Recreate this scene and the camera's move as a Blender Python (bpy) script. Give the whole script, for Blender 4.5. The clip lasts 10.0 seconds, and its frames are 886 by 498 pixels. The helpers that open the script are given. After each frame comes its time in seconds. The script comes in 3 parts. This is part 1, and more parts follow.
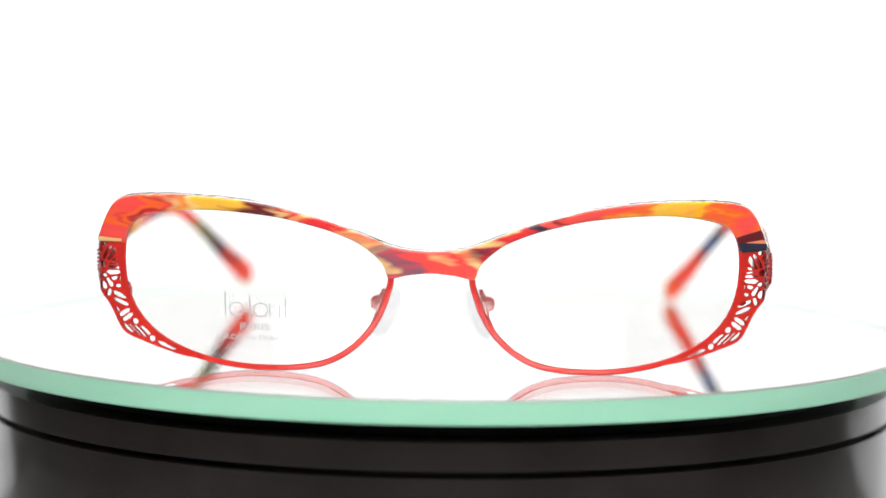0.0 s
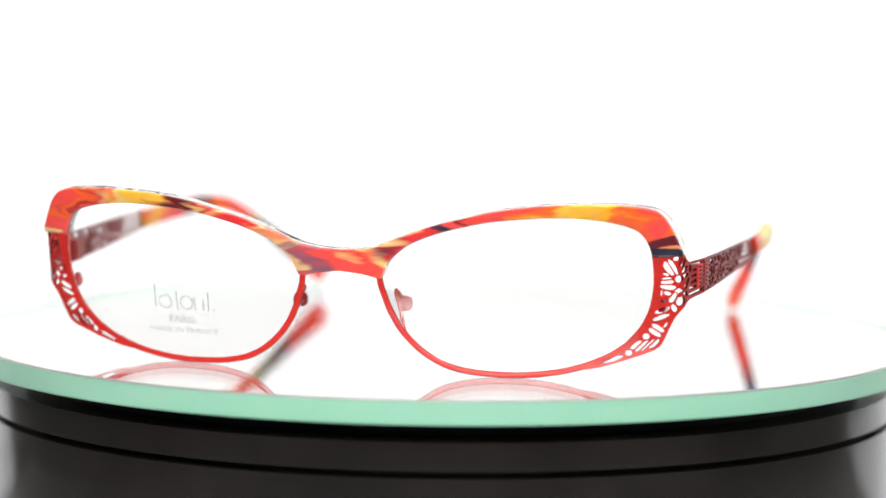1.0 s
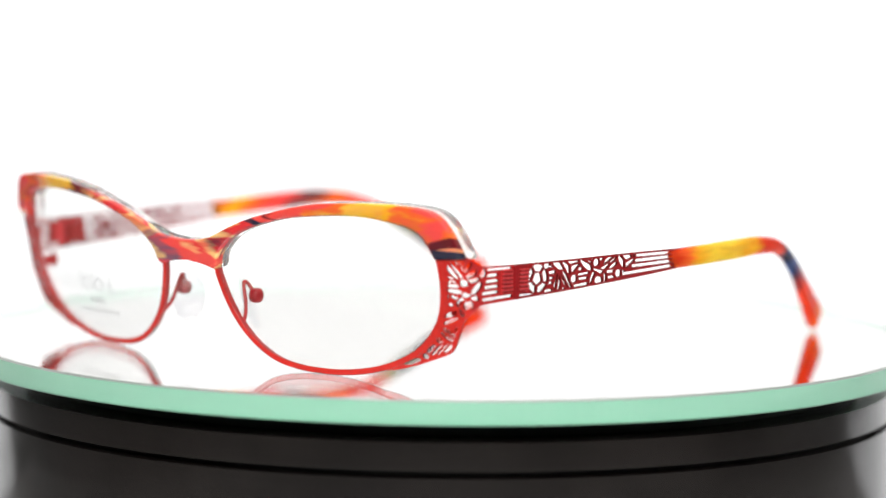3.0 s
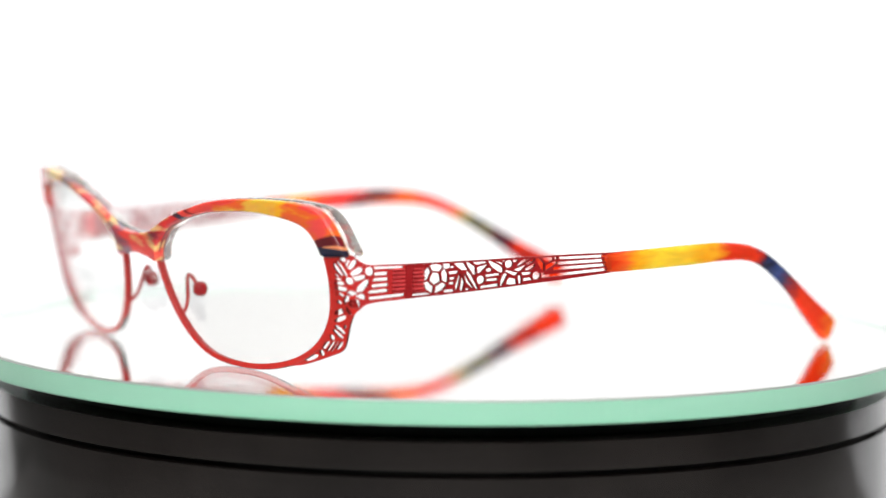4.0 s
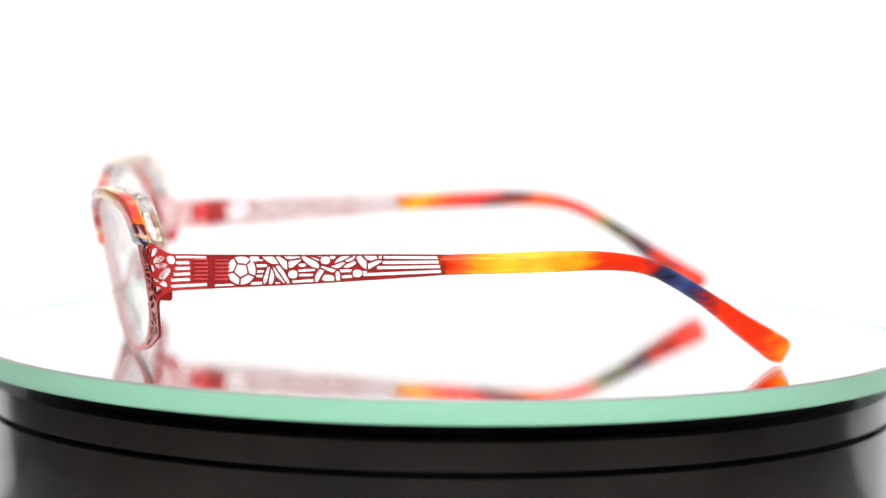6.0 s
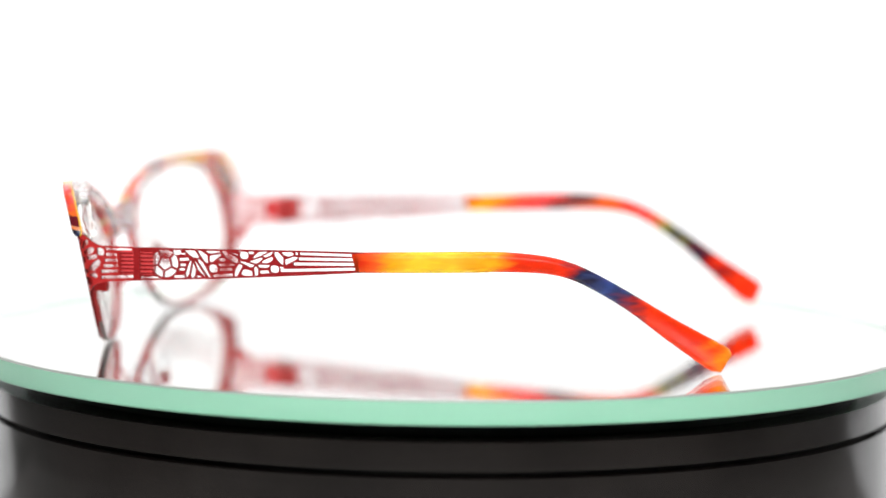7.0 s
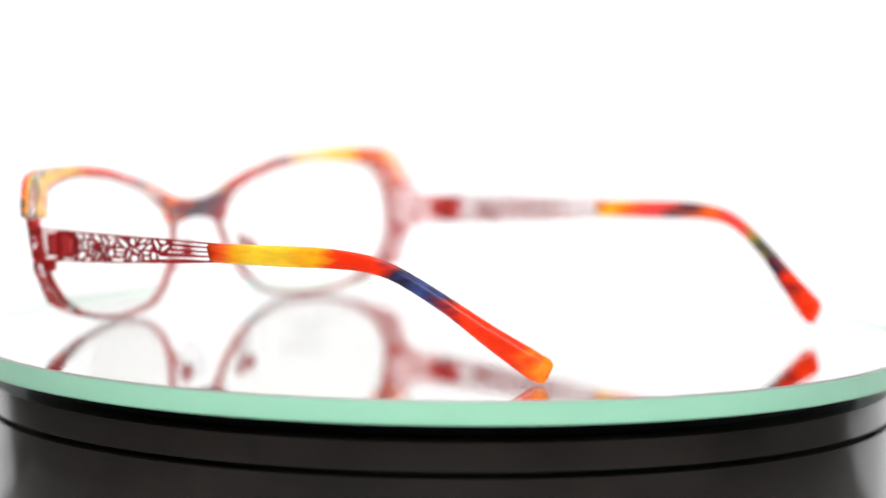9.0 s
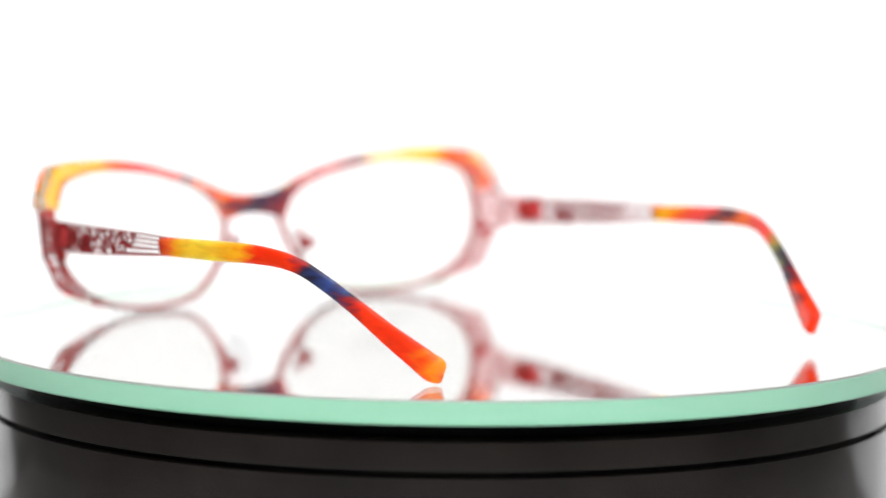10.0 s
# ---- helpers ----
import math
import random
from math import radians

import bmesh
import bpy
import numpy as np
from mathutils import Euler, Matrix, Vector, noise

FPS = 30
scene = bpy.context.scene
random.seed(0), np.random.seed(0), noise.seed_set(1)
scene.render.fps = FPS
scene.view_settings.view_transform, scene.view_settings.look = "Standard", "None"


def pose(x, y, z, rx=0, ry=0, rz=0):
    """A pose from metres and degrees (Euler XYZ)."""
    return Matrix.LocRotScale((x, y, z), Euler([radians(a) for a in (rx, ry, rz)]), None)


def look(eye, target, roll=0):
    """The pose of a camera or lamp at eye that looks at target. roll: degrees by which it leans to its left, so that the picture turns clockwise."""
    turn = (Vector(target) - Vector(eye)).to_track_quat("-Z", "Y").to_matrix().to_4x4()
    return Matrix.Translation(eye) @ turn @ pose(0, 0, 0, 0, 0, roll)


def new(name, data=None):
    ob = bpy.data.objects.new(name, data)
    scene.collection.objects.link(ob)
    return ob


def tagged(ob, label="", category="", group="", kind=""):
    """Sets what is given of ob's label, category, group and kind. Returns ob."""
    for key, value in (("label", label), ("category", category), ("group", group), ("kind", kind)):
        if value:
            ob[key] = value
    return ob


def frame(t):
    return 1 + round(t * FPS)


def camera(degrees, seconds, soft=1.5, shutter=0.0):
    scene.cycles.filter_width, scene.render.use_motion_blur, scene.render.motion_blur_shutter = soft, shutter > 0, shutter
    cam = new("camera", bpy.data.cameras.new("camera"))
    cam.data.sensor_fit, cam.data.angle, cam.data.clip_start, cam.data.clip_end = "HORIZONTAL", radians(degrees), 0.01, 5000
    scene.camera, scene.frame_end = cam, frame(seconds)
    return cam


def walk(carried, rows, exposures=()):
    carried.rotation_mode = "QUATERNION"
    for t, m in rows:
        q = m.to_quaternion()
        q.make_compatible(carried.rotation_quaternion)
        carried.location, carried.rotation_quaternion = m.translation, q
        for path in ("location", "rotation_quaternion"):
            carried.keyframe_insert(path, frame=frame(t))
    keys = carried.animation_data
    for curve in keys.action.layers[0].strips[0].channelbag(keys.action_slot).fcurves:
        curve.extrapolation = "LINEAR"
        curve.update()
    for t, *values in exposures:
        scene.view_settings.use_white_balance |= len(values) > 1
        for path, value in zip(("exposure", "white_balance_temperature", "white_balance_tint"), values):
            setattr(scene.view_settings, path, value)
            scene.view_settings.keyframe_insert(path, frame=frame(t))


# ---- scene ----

from mathutils.geometry import delaunay_2d_cdt

# ---- camera: still, on a tripod, short telephoto with shallow focus ----
SECONDS = 10.0
cam = camera(17.19, SECONDS, soft=1.5)
EYE = (0.0, -0.63, 0.07884)
PITCH = radians(5.532)
cam_pose = look(EYE, (EYE[0], EYE[1] + math.cos(PITCH), EYE[2] - math.sin(PITCH)), 0.72)
walk(cam, [(0.0, cam_pose), (SECONDS, cam_pose)])
cam.data.dof.use_dof = True
cam.data.dof.focus_distance = 0.566
cam.data.dof.aperture_fstop = 8.2

# ---- light: overhead and front softboxes, two added rear fill lamps, glow put into the backdrop ----
world = bpy.data.worlds.new("studio_air")
scene.world = world
world.use_nodes = True
world.node_tree.nodes["Background"].inputs[0].default_value = (0.8, 0.85, 0.9, 1)
world.node_tree.nodes["Background"].inputs[1].default_value = 0.05
BACKDROP_GLOW = 1.2


def softbox(name, eye, target, width, height, watts, colour=(1, 0.985, 0.965)):
    data = bpy.data.lights.new(name, "AREA")
    data.shape, data.size, data.size_y = "RECTANGLE", width, height
    data.energy, data.color = watts, colour
    ob = new(name, data)
    ob.matrix_world = look(eye, target)
    return ob


softbox("overhead_softbox", (0.0, -0.05, 0.95), (0, 0, 0), 0.6, 0.5, 5.0)
softbox("front_softbox", (0.0, -1.2, 0.60), (0, 0, 0.02), 1.1, 0.45, 21)

# unseen lamps added to brighten the rear table sheet and left-facing surfaces
softbox("rear_left_fill", (-0.72, 0.72, 0.10), (0, 0, 0.0), 0.42, 0.7, 1.2)
softbox("rear_right_fill", (0.50, 0.74, 0.10), (0, 0, 0.0), 0.26, 0.7, 0.6)

# ---- materials ----


class Mat:
    """A node material on a Principled shader, with short helpers."""

    def __init__(self, name):
        self.m = bpy.data.materials.new(name)
        self.m.use_nodes = True
        self.n, self.l = self.m.node_tree.nodes, self.m.node_tree.links
        self.b = self.n["Principled BSDF"]
        self.tex = self.n.new("ShaderNodeTexCoord").outputs["Object"]

    def put(self, **values):
        for key, v in values.items():
            sock = self.b.inputs[key.replace("_", " ")]
            sock.default_value = (*v, 1) if isinstance(v, tuple) else v
        return self

    def noise(self, scale, detail=3.0, stretch=(1, 1, 1), distortion=0.0):
        mp = self.n.new("ShaderNodeMapping")
        mp.inputs["Scale"].default_value = stretch
        self.l.new(self.tex, mp.inputs["Vector"])
        t = self.n.new("ShaderNodeTexNoise")
        t.inputs["Scale"].default_value, t.inputs["Detail"].default_value = scale, detail
        t.inputs["Distortion"].default_value = distortion
        self.l.new(mp.outputs["Vector"], t.inputs["Vector"])
        return t.outputs["Fac"]

    def maths(self, op, a, b):
        t = self.n.new("ShaderNodeMath")
        t.operation = op
        for sock, v in zip(t.inputs, (a, b)):
            if isinstance(v, (int, float)):
                sock.default_value = v
            else:
                self.l.new(v, sock)
        return t.outputs[0]

    def ramp(self, fac, stops, mode="LINEAR"):
        r = self.n.new("ShaderNodeValToRGB")
        r.color_ramp.interpolation = mode
        e = r.color_ramp.elements
        while len(e) < len(stops):
            e.new(0.5)
        for i, (at, col) in enumerate(stops):
            e[i].position = at
            e[i].color = (*col, 1)
        self.l.new(fac, r.inputs[0])
        return r.outputs[0]

    def long_ramp(self, fac, stops):
        """A colour run of any length, on two ramps where one cannot hold it."""
        if len(stops) <= 32:
            return self.ramp(fac, stops)
        k = len(stops) // 2
        over = self.maths("GREATER_THAN", fac, stops[k][0])
        return self.mix(over, self.ramp(fac, stops[:k + 1]), self.ramp(fac, stops[k:]))

    def mix(self, fac, a, b, blend="MIX"):
        t = self.n.new("ShaderNodeMix")
        t.data_type, t.blend_type = "RGBA", blend
        for sock, v in zip((t.inputs[0], t.inputs[6], t.inputs[7]), (fac, a, b)):
            if isinstance(v, (int, float)):
                sock.default_value = v
            elif isinstance(v, tuple):
                sock.default_value = (*v, 1)
            else:
                self.l.new(v, sock)
        return t.outputs[2]

    def colour(self, out):
        self.l.new(out, self.b.inputs["Base Color"])
        return self

    def rough(self, out, low, high):
        t = self.n.new("ShaderNodeMapRange")
        t.inputs["To Min"].default_value, t.inputs["To Max"].default_value = low, high
        self.l.new(out, t.inputs["Value"])
        self.l.new(t.outputs[0], self.b.inputs["Roughness"])
        return self

    def bump(self, out, strength, distance):
        t = self.n.new("ShaderNodeBump")
        t.inputs["Strength"].default_value, t.inputs["Distance"].default_value = strength, distance
        self.l.new(out, t.inputs["Height"])
        self.l.new(t.outputs[0], self.b.inputs["Normal"])
        return self

    def axis(self, i):
        s = self.n.new("ShaderNodeSeparateXYZ")
        self.l.new(self.tex, s.inputs[0])
        return s.outputs[i]


def red_metal(name, base, dark, gloss=0.25, shine=0.25):
    m = Mat(name).put(Metallic=0.0, Specular_IOR_Level=shine, Coat_Weight=gloss, Coat_Roughness=0.12)
    m.colour(m.ramp(m.noise(900, 4), [(0.3, dark), (0.7, base)]))
    m.rough(m.noise(260, 2), 0.36, 0.5)
    return m.bump(m.noise(2600, 2), 0.15, 0.0001).m


RED, CORAL, ORANGE = (0.76, 0.034, 0.040), (0.93, 0.085, 0.075), (0.93, 0.15, 0.025)
YELLOW, CREAM, NAVY = (1.0, 0.51, 0.065), (1.0, 0.62, 0.27), (0.022, 0.022, 0.05)
MAROON, BLUE, OLIVE = (0.14, 0.010, 0.018), (0.05, 0.09, 0.30), (0.32, 0.30, 0.06)
SCARLET, AMBER, PLUM = (0.86, 0.04, 0.008), (1.0, 0.46, 0.018), (0.20, 0.10, 0.16)


def acetate(name, axis, start, length, stops, grain, wobble, slant=0.0, tail=None, cloudy=0.12, clear=0.0, coat=0.8):
    """Streaked laminated acetate: a run of colours along one axis, its borders drawn out into ragged wedges."""
    m = Mat(name).put(Coat_Weight=coat, Coat_Roughness=0.03, Coat_IOR=1.5, Specular_IOR_Level=0.04, Subsurface_Weight=0.75, Subsurface_Scale=0.005, Transmission_Weight=clear, IOR=1.48)
    m.b.inputs["Subsurface Radius"].default_value = (1.0, 0.6, 0.3)
    along = m.axis(axis)
    ragged = m.maths("MULTIPLY", m.maths("SUBTRACT", m.noise(1, 0.6, grain, 0.15), 0.5), wobble)
    fine = m.maths("MULTIPLY", m.maths("SUBTRACT", m.noise(2.4, 1.5, grain, 0.2), 0.5), wobble * 0.5)
    lean = m.maths("MULTIPLY", m.maths("SUBTRACT", m.axis(2), 0.029), slant)
    u = m.maths("ADD", m.maths("ADD", along, m.maths("ADD", ragged, fine)), lean)
    u = m.maths("DIVIDE", m.maths("SUBTRACT", u, start), length)
    col = m.long_ramp(u, stops)
    streak = m.ramp(m.noise(1.3, 1, grain, 0.5), [(0.50, (0, 0, 0)), (0.68, (1, 1, 1))])
    shifted = m.long_ramp(m.maths("ADD", u, 0.04), stops)
    out = m.mix(m.maths("MULTIPLY", streak, 0.75), col, shifted)
    if tail:
        drop = m.maths("ADD", m.axis(2), m.maths("MULTIPLY", ragged, 0.12))
        for inner, top, lean_in, colour in tail:
            way = along if inner > 0 else m.maths("MULTIPLY", along, -1.0)
            edge = m.maths("SUBTRACT", drop, m.maths("MULTIPLY", m.maths("SUBTRACT", way, abs(inner)), lean_in))
            low = m.maths("MULTIPLY", m.maths("LESS_THAN", edge, top), m.maths("GREATER_THAN", way, abs(inner)))
            out = m.mix(low, out, colour)
    cloud = m.ramp(m.noise(2.0, 2, grain, 0.3), [(0.42, (0.62, 0.50, 0.55)), (0.58, (1, 1, 1))])
    m.colour(m.mix(cloudy, out, cloud, "MULTIPLY"))
    m.rough(m.noise(90, 2), 0.16, 0.28)
    return m.m


def run(border, *pairs):
    """Colour stops with short soft borders, from (start, colour) pairs."""
    out = []
    for i, (at, col) in enumerate(pairs):
        if i:
            out.append((max(at - border, out[-1][0] + 0.001), pairs[i - 1][1]))
        out.append((at, col))
    return out


M_METAL = red_metal("red_lacquered_metal", (0.64, 0.020, 0.012), (0.52, 0.014, 0.010), 0.35)
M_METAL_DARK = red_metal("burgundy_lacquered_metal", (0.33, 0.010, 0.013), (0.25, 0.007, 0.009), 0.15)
M_METAL_MID = red_metal("deep_red_lacquered_metal", (0.40, 0.030, 0.028), (0.31, 0.022, 0.020), 0.4)
# grey put into the rim's underside so that its mirror image loses the red
M_RIM_UNDERSIDE = red_metal("grey_rim_underside", (0.15, 0.13, 0.125), (0.11, 0.095, 0.09))
M_METAL_BRIGHT = red_metal("bright_red_metal", (0.52, 0.025, 0.025), (0.42, 0.018, 0.018))
# red lightened to imitate the light that the polished hinge block reflects
M_HINGE = red_metal("lightened_red_hinge", (0.82, 0.09, 0.095), (0.72, 0.065, 0.07), 0.6)
# darker colour given to the cut-out walls so that the lace stands out
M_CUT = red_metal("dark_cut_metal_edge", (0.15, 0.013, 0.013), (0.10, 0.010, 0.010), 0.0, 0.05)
M_BROW = acetate("streaked_brow_acetate", 0, -0.066, 0.132, run(
    0.012, (0.0, CORAL), (0.055, ORANGE), (0.08, (0.52, 0.03, 0.03)), (0.105, CORAL), (0.13, CREAM), (0.15, YELLOW), (0.235, MAROON), (0.30, CREAM),
    (0.325, RED), (0.41, CREAM), (0.445, PLUM), (0.49, CORAL), (0.575, CREAM), (0.60, RED), (0.632, NAVY),
    (0.668, CORAL), (0.70, MAROON), (0.714, CORAL), (0.78, ORANGE), (0.81, YELLOW), (0.895, AMBER), (0.92, ORANGE), (0.945, CORAL), (0.985, ORANGE)), (48, 200, 270), 0.019, -0.35, [(-0.0592, 0.0282, 0.30, ORANGE), (-0.0590, 0.0274, 0.20, CORAL), (-0.0605, 0.0253, 0.10, CREAM), (-0.0592, 0.0249, 0.0, CORAL), (0.0565, 0.0264, 0.35, MAROON), (0.0605, 0.0262, 0.16, (0.85, 0.30, 0.15)), (0.055, 0.0261, 0.0, NAVY)])
M_BROW_BACK = acetate("streaked_brow_acetate_rear", 0, -0.066, 0.132, run(
    0.02, (0.0, (0.70, 0.45, 0.20)), (0.035, (0.42, 0.03, 0.02)), (0.10, AMBER), (0.19, CREAM), (0.27, NAVY), (0.31, CORAL), (0.40, MAROON), (0.48, NAVY),
    (0.53, MAROON), (0.575, ORANGE), (0.61, NAVY), (0.65, CORAL), (0.79, ORANGE), (0.83, YELLOW), (0.93, AMBER)), (48, 200, 270), 0.019, -0.35)
M_TIP = acetate("streaked_tip_acetate", 1, -0.006, 0.072, run(
    0.05, (0.0, SCARLET), (0.06, ORANGE), (0.10, AMBER), (0.16, (1.0, 0.63, 0.045)), (0.34, AMBER), (0.42, SCARLET), (0.60, NAVY), (0.675, BLUE), (0.725, NAVY), (0.78, SCARLET), (0.945, (0.90, 0.07, 0.010)), (0.999, (1.0, 0.26, 0.014))),
    (250, 60, 330), 0.008, cloudy=0.35, clear=0.1, coat=0.15)
M_TIP_DARK = acetate("dark_streaked_tip_acetate", 1, -0.006, 0.072, run(
    0.05, (0.0, ORANGE), (0.06, AMBER), (0.14, ORANGE), (0.22, CORAL), (0.35, (0.16, 0.05, 0.06)), (0.46, ORANGE), (0.56, CORAL), (0.67, OLIVE), (0.73, NAVY), (0.80, (0.30, 0.02, 0.02)), (0.87, SCARLET)),
    (330, 34, 330), 0.016, cloudy=0.35, clear=0.1, coat=0.15)


def clear_plastic(name, tint, gloss, roughness):
    """Clear plastic that is too thin to bend the view: see-through, glossier towards grazing angles."""
    m = Mat(name)
    clear, shine, mixed = m.n.new("ShaderNodeBsdfTransparent"), m.n.new("ShaderNodeBsdfGlossy"), m.n.new("ShaderNodeMixShader")
    clear.inputs["Color"].default_value = (*tint, 1)
    shine.inputs["Roughness"].default_value = roughness
    facing = m.n.new("ShaderNodeLayerWeight")
    facing.inputs["Blend"].default_value = 0.5
    fac = m.maths("ADD", m.maths("MULTIPLY", m.maths("POWER", facing.outputs["Facing"], 5.0), 0.8), gloss)
    m.l.new(fac, mixed.inputs[0])
    m.l.new(clear.outputs[0], mixed.inputs[1])
    m.l.new(shine.outputs[0], mixed.inputs[2])
    m.l.new(mixed.outputs[0], m.n["Material Output"].inputs["Surface"])
    return m.m


M_LENS = clear_plastic("clear_demo_lens", (0.99, 0.992, 0.986), 0.03, 0.01)
_m = Mat("clear_crystal_acetate").put(Base_Color=(0.99, 0.985, 0.975), Transmission_Weight=1.0, IOR=1.45, Roughness=0.03)
_t, _x = _m.n.new("ShaderNodeBsdfTransparent"), _m.n.new("ShaderNodeMixShader")
_x.inputs[0].default_value = 0.1
_m.l.new(_m.b.outputs[0], _x.inputs[1])
_m.l.new(_t.outputs[0], _x.inputs[2])
_m.l.new(_x.outputs[0], _m.n["Material Output"].inputs["Surface"])
M_CRYSTAL = _m.bump(_m.noise(330, 1), 0.5, 0.0008).m
M_PAD = clear_plastic("clear_silicone", (0.95, 0.95, 0.955), 0.03, 0.12)
M_PRINT = Mat("grey_lens_print").put(Base_Color=(0.42, 0.43, 0.44), Roughness=0.5).m
M_GLASS = Mat("clear_plate_glass").put(Base_Color=(1.0, 1.0, 1.0), Transmission_Weight=1.0, IOR=1.5, Roughness=0.0).m

_m = Mat("silvered_mirror").put(Metallic=1.0, Base_Color=(0.93, 0.915, 0.90))
M_MIRROR = _m.put(Roughness=0.0).m
_m = Mat("green_glass_edge").put(Coat_Weight=0.25, Coat_Roughness=0.1, Specular_IOR_Level=0.4)
_m.colour(_m.ramp(_m.noise(35, 3, (1, 1, 6)), [(0.3, (0.22, 0.62, 0.41)), (0.7, (0.26, 0.67, 0.455))]))
_m.rough(_m.noise(120, 2), 0.25, 0.4)
_t = _m.n.new("ShaderNodeBsdfTranslucent")
_t.inputs["Color"].default_value = (0.82, 1.0, 0.92, 1)
_x = _m.n.new("ShaderNodeMixShader")
_x.inputs[0].default_value = 0.25
_m.l.new(_m.b.outputs[0], _x.inputs[1])
_m.l.new(_t.outputs[0], _x.inputs[2])
_m.l.new(_x.outputs[0], _m.n["Material Output"].inputs["Surface"])
M_EDGE = _m.m
M_CHAMFER = Mat("ground_glass_chamfer").put(Base_Color=(0.30, 0.34, 0.31), Roughness=0.4).m
_m = Mat("glossy_black_plastic").put(Coat_Weight=0.15, Coat_Roughness=0.05, Specular_IOR_Level=0.42)
_m.colour(_m.ramp(_m.noise(60, 4), [(0.3, (0.007, 0.0055, 0.005)), (0.7, (0.013, 0.0105, 0.0095))]))
M_BLACK = _m.rough(_m.noise(34, 6, (1, 1, 5)), 0.03, 0.30).bump(_m.noise(9, 2), 0.05, 0.001).m
_m = Mat("matt_black_recess").put(Roughness=0.6)
M_RECESS = _m.colour(_m.ramp(_m.noise(80, 2), [(0.3, (0.006, 0.006, 0.006)), (0.7, (0.012, 0.012, 0.012))])).m
_m = Mat("grey_table_laminate")
M_TABLE = _m.colour(_m.ramp(_m.noise(14, 4), [(0.3, (0.085, 0.085, 0.085)), (0.7, (0.11, 0.108, 0.105))])).rough(_m.noise(30, 2), 0.75, 0.9).m
_m = Mat("white_fill_board").put(Roughness=0.7)
M_FOAM = _m.colour(_m.ramp(_m.noise(50, 3), [(0.3, (0.76, 0.76, 0.76)), (0.7, (0.81, 0.81, 0.81))])).m
_m = Mat("grey_added_sheet").put(Roughness=0.7)
M_ADDED_SHEET = _m.colour(_m.ramp(_m.noise(50, 3), [(0.3, (0.26, 0.255, 0.25)), (0.7, (0.30, 0.295, 0.29))])).m
_m = Mat("grey_wall_paint").put(Roughness=0.8)
M_WALL = _m.colour(_m.ramp(_m.noise(6, 4), [(0.3, (0.13, 0.13, 0.13)), (0.7, (0.16, 0.16, 0.16))])).m
# emission stands in for lamplight on a plain white surface
_m = Mat("self_glowing_white").put(Base_Color=(0.05, 0.05, 0.05), Roughness=0.7, Specular_IOR_Level=0.1, Emission_Strength=BACKDROP_GLOW)
_m.l.new(_m.ramp(_m.noise(1.1, 2), [(0.3, (0.985, 0.985, 0.995)), (0.7, (1, 1, 1))]), _m.b.inputs["Emission Color"])
M_BACK = _m.m

# ---- mesh helpers (lengths in millimetres unless said otherwise) ----
MM = 0.001


def part(name, bm, material, parent=None, label="", smooth=False, turn=True):
    me = bpy.data.meshes.new(name)
    if turn:
        bmesh.ops.recalc_face_normals(bm, faces=bm.faces)
    for f in bm.faces:
        f.smooth = f.smooth or smooth
    for e in bm.edges:
        if smooth and len(e.link_faces) == 2 and e.calc_face_angle() > 0.6:
            e.smooth = False
    bm.to_mesh(me)
    bm.free()
    me.materials.append(material)
    ob = new(name, me)
    if parent is not None:
        ob.parent = parent
    return tagged(ob, label)


def spline(points, n=6, closed=False):
    """Catmull-Rom through points (tuples of any size), n steps a span."""
    p = [np.array(q, float) for q in points]
    m, out = len(p), []
    for i in range(m if closed else m - 1):
        if closed:
            a, b, c, d = p[i - 1], p[i], p[(i + 1) % m], p[(i + 2) % m]
        else:
            a, b, c, d = p[max(i - 1, 0)], p[i], p[i + 1], p[min(i + 2, m - 1)]
        for k in range(n):
            t = k / n
            out.append(0.5 * (2 * b + (c - a) * t + (2 * a - 5 * b + 4 * c - d) * t * t + (3 * b - a - 3 * c + d) * t ** 3))
    if not closed:
        out.append(p[-1])
    return out


def inside(poly, pts):
    """Which of pts (n x 2) lie in the closed polygon."""
    x, y = pts[:, 0], pts[:, 1]
    hit = np.zeros(len(pts), bool)
    for (x0, y0), (x1, y1) in zip(poly, np.roll(poly, -1, axis=0)):
        if y0 != y1:
            hit ^= ((y0 > y) != (y1 > y)) & (x < (x1 - x0) * (y - y0) / (y1 - y0) + x0)
    return hit


def cut_back(poly, way, limit):
    """The part of a convex polygon that lies below limit along way."""
    d = poly @ way - limit
    out = []
    for i in range(len(poly)):
        j = (i + 1) % len(poly)
        if d[i] <= 0:
            out.append(poly[i])
        if (d[i] < 0 < d[j]) or (d[j] < 0 < d[i]):
            out.append(poly[i] + (poly[j] - poly[i]) * d[i] / (d[i] - d[j]))
    return np.array(out).reshape(-1, 2)


def trim(free, fixed, strand):
    """Convex cut-outs cut back from one another, so that a strand of even width stands between neighbours."""
    ways = [np.array((math.cos(a), math.sin(a))) for a in np.linspace(0, 2 * math.pi, 72, endpoint=False)]
    free, fixed = [np.array(h, float) for h in free], [np.array(h, float) for h in fixed]
    out = []
    for i, h in enumerate(free):
        left = h
        for j, other in enumerate(free + fixed):
            if j == i or np.linalg.norm(other.mean(0) - h.mean(0)) > 7:
                continue
            gap, k = max(((other @ w).min() - (h @ w).max(), n) for n, w in enumerate(ways))
            if gap < strand and len(left) > 2:
                w = ways[k]
                near = (other @ w).min()
                left = cut_back(left, w, ((h @ w).max() + near - strand) / 2 if j < len(free) else near - strand)
        if len(left) > 2 and min(np.ptp(left @ w) for w in ways) > 0.22:
            out.append(left)
    return out + fixed


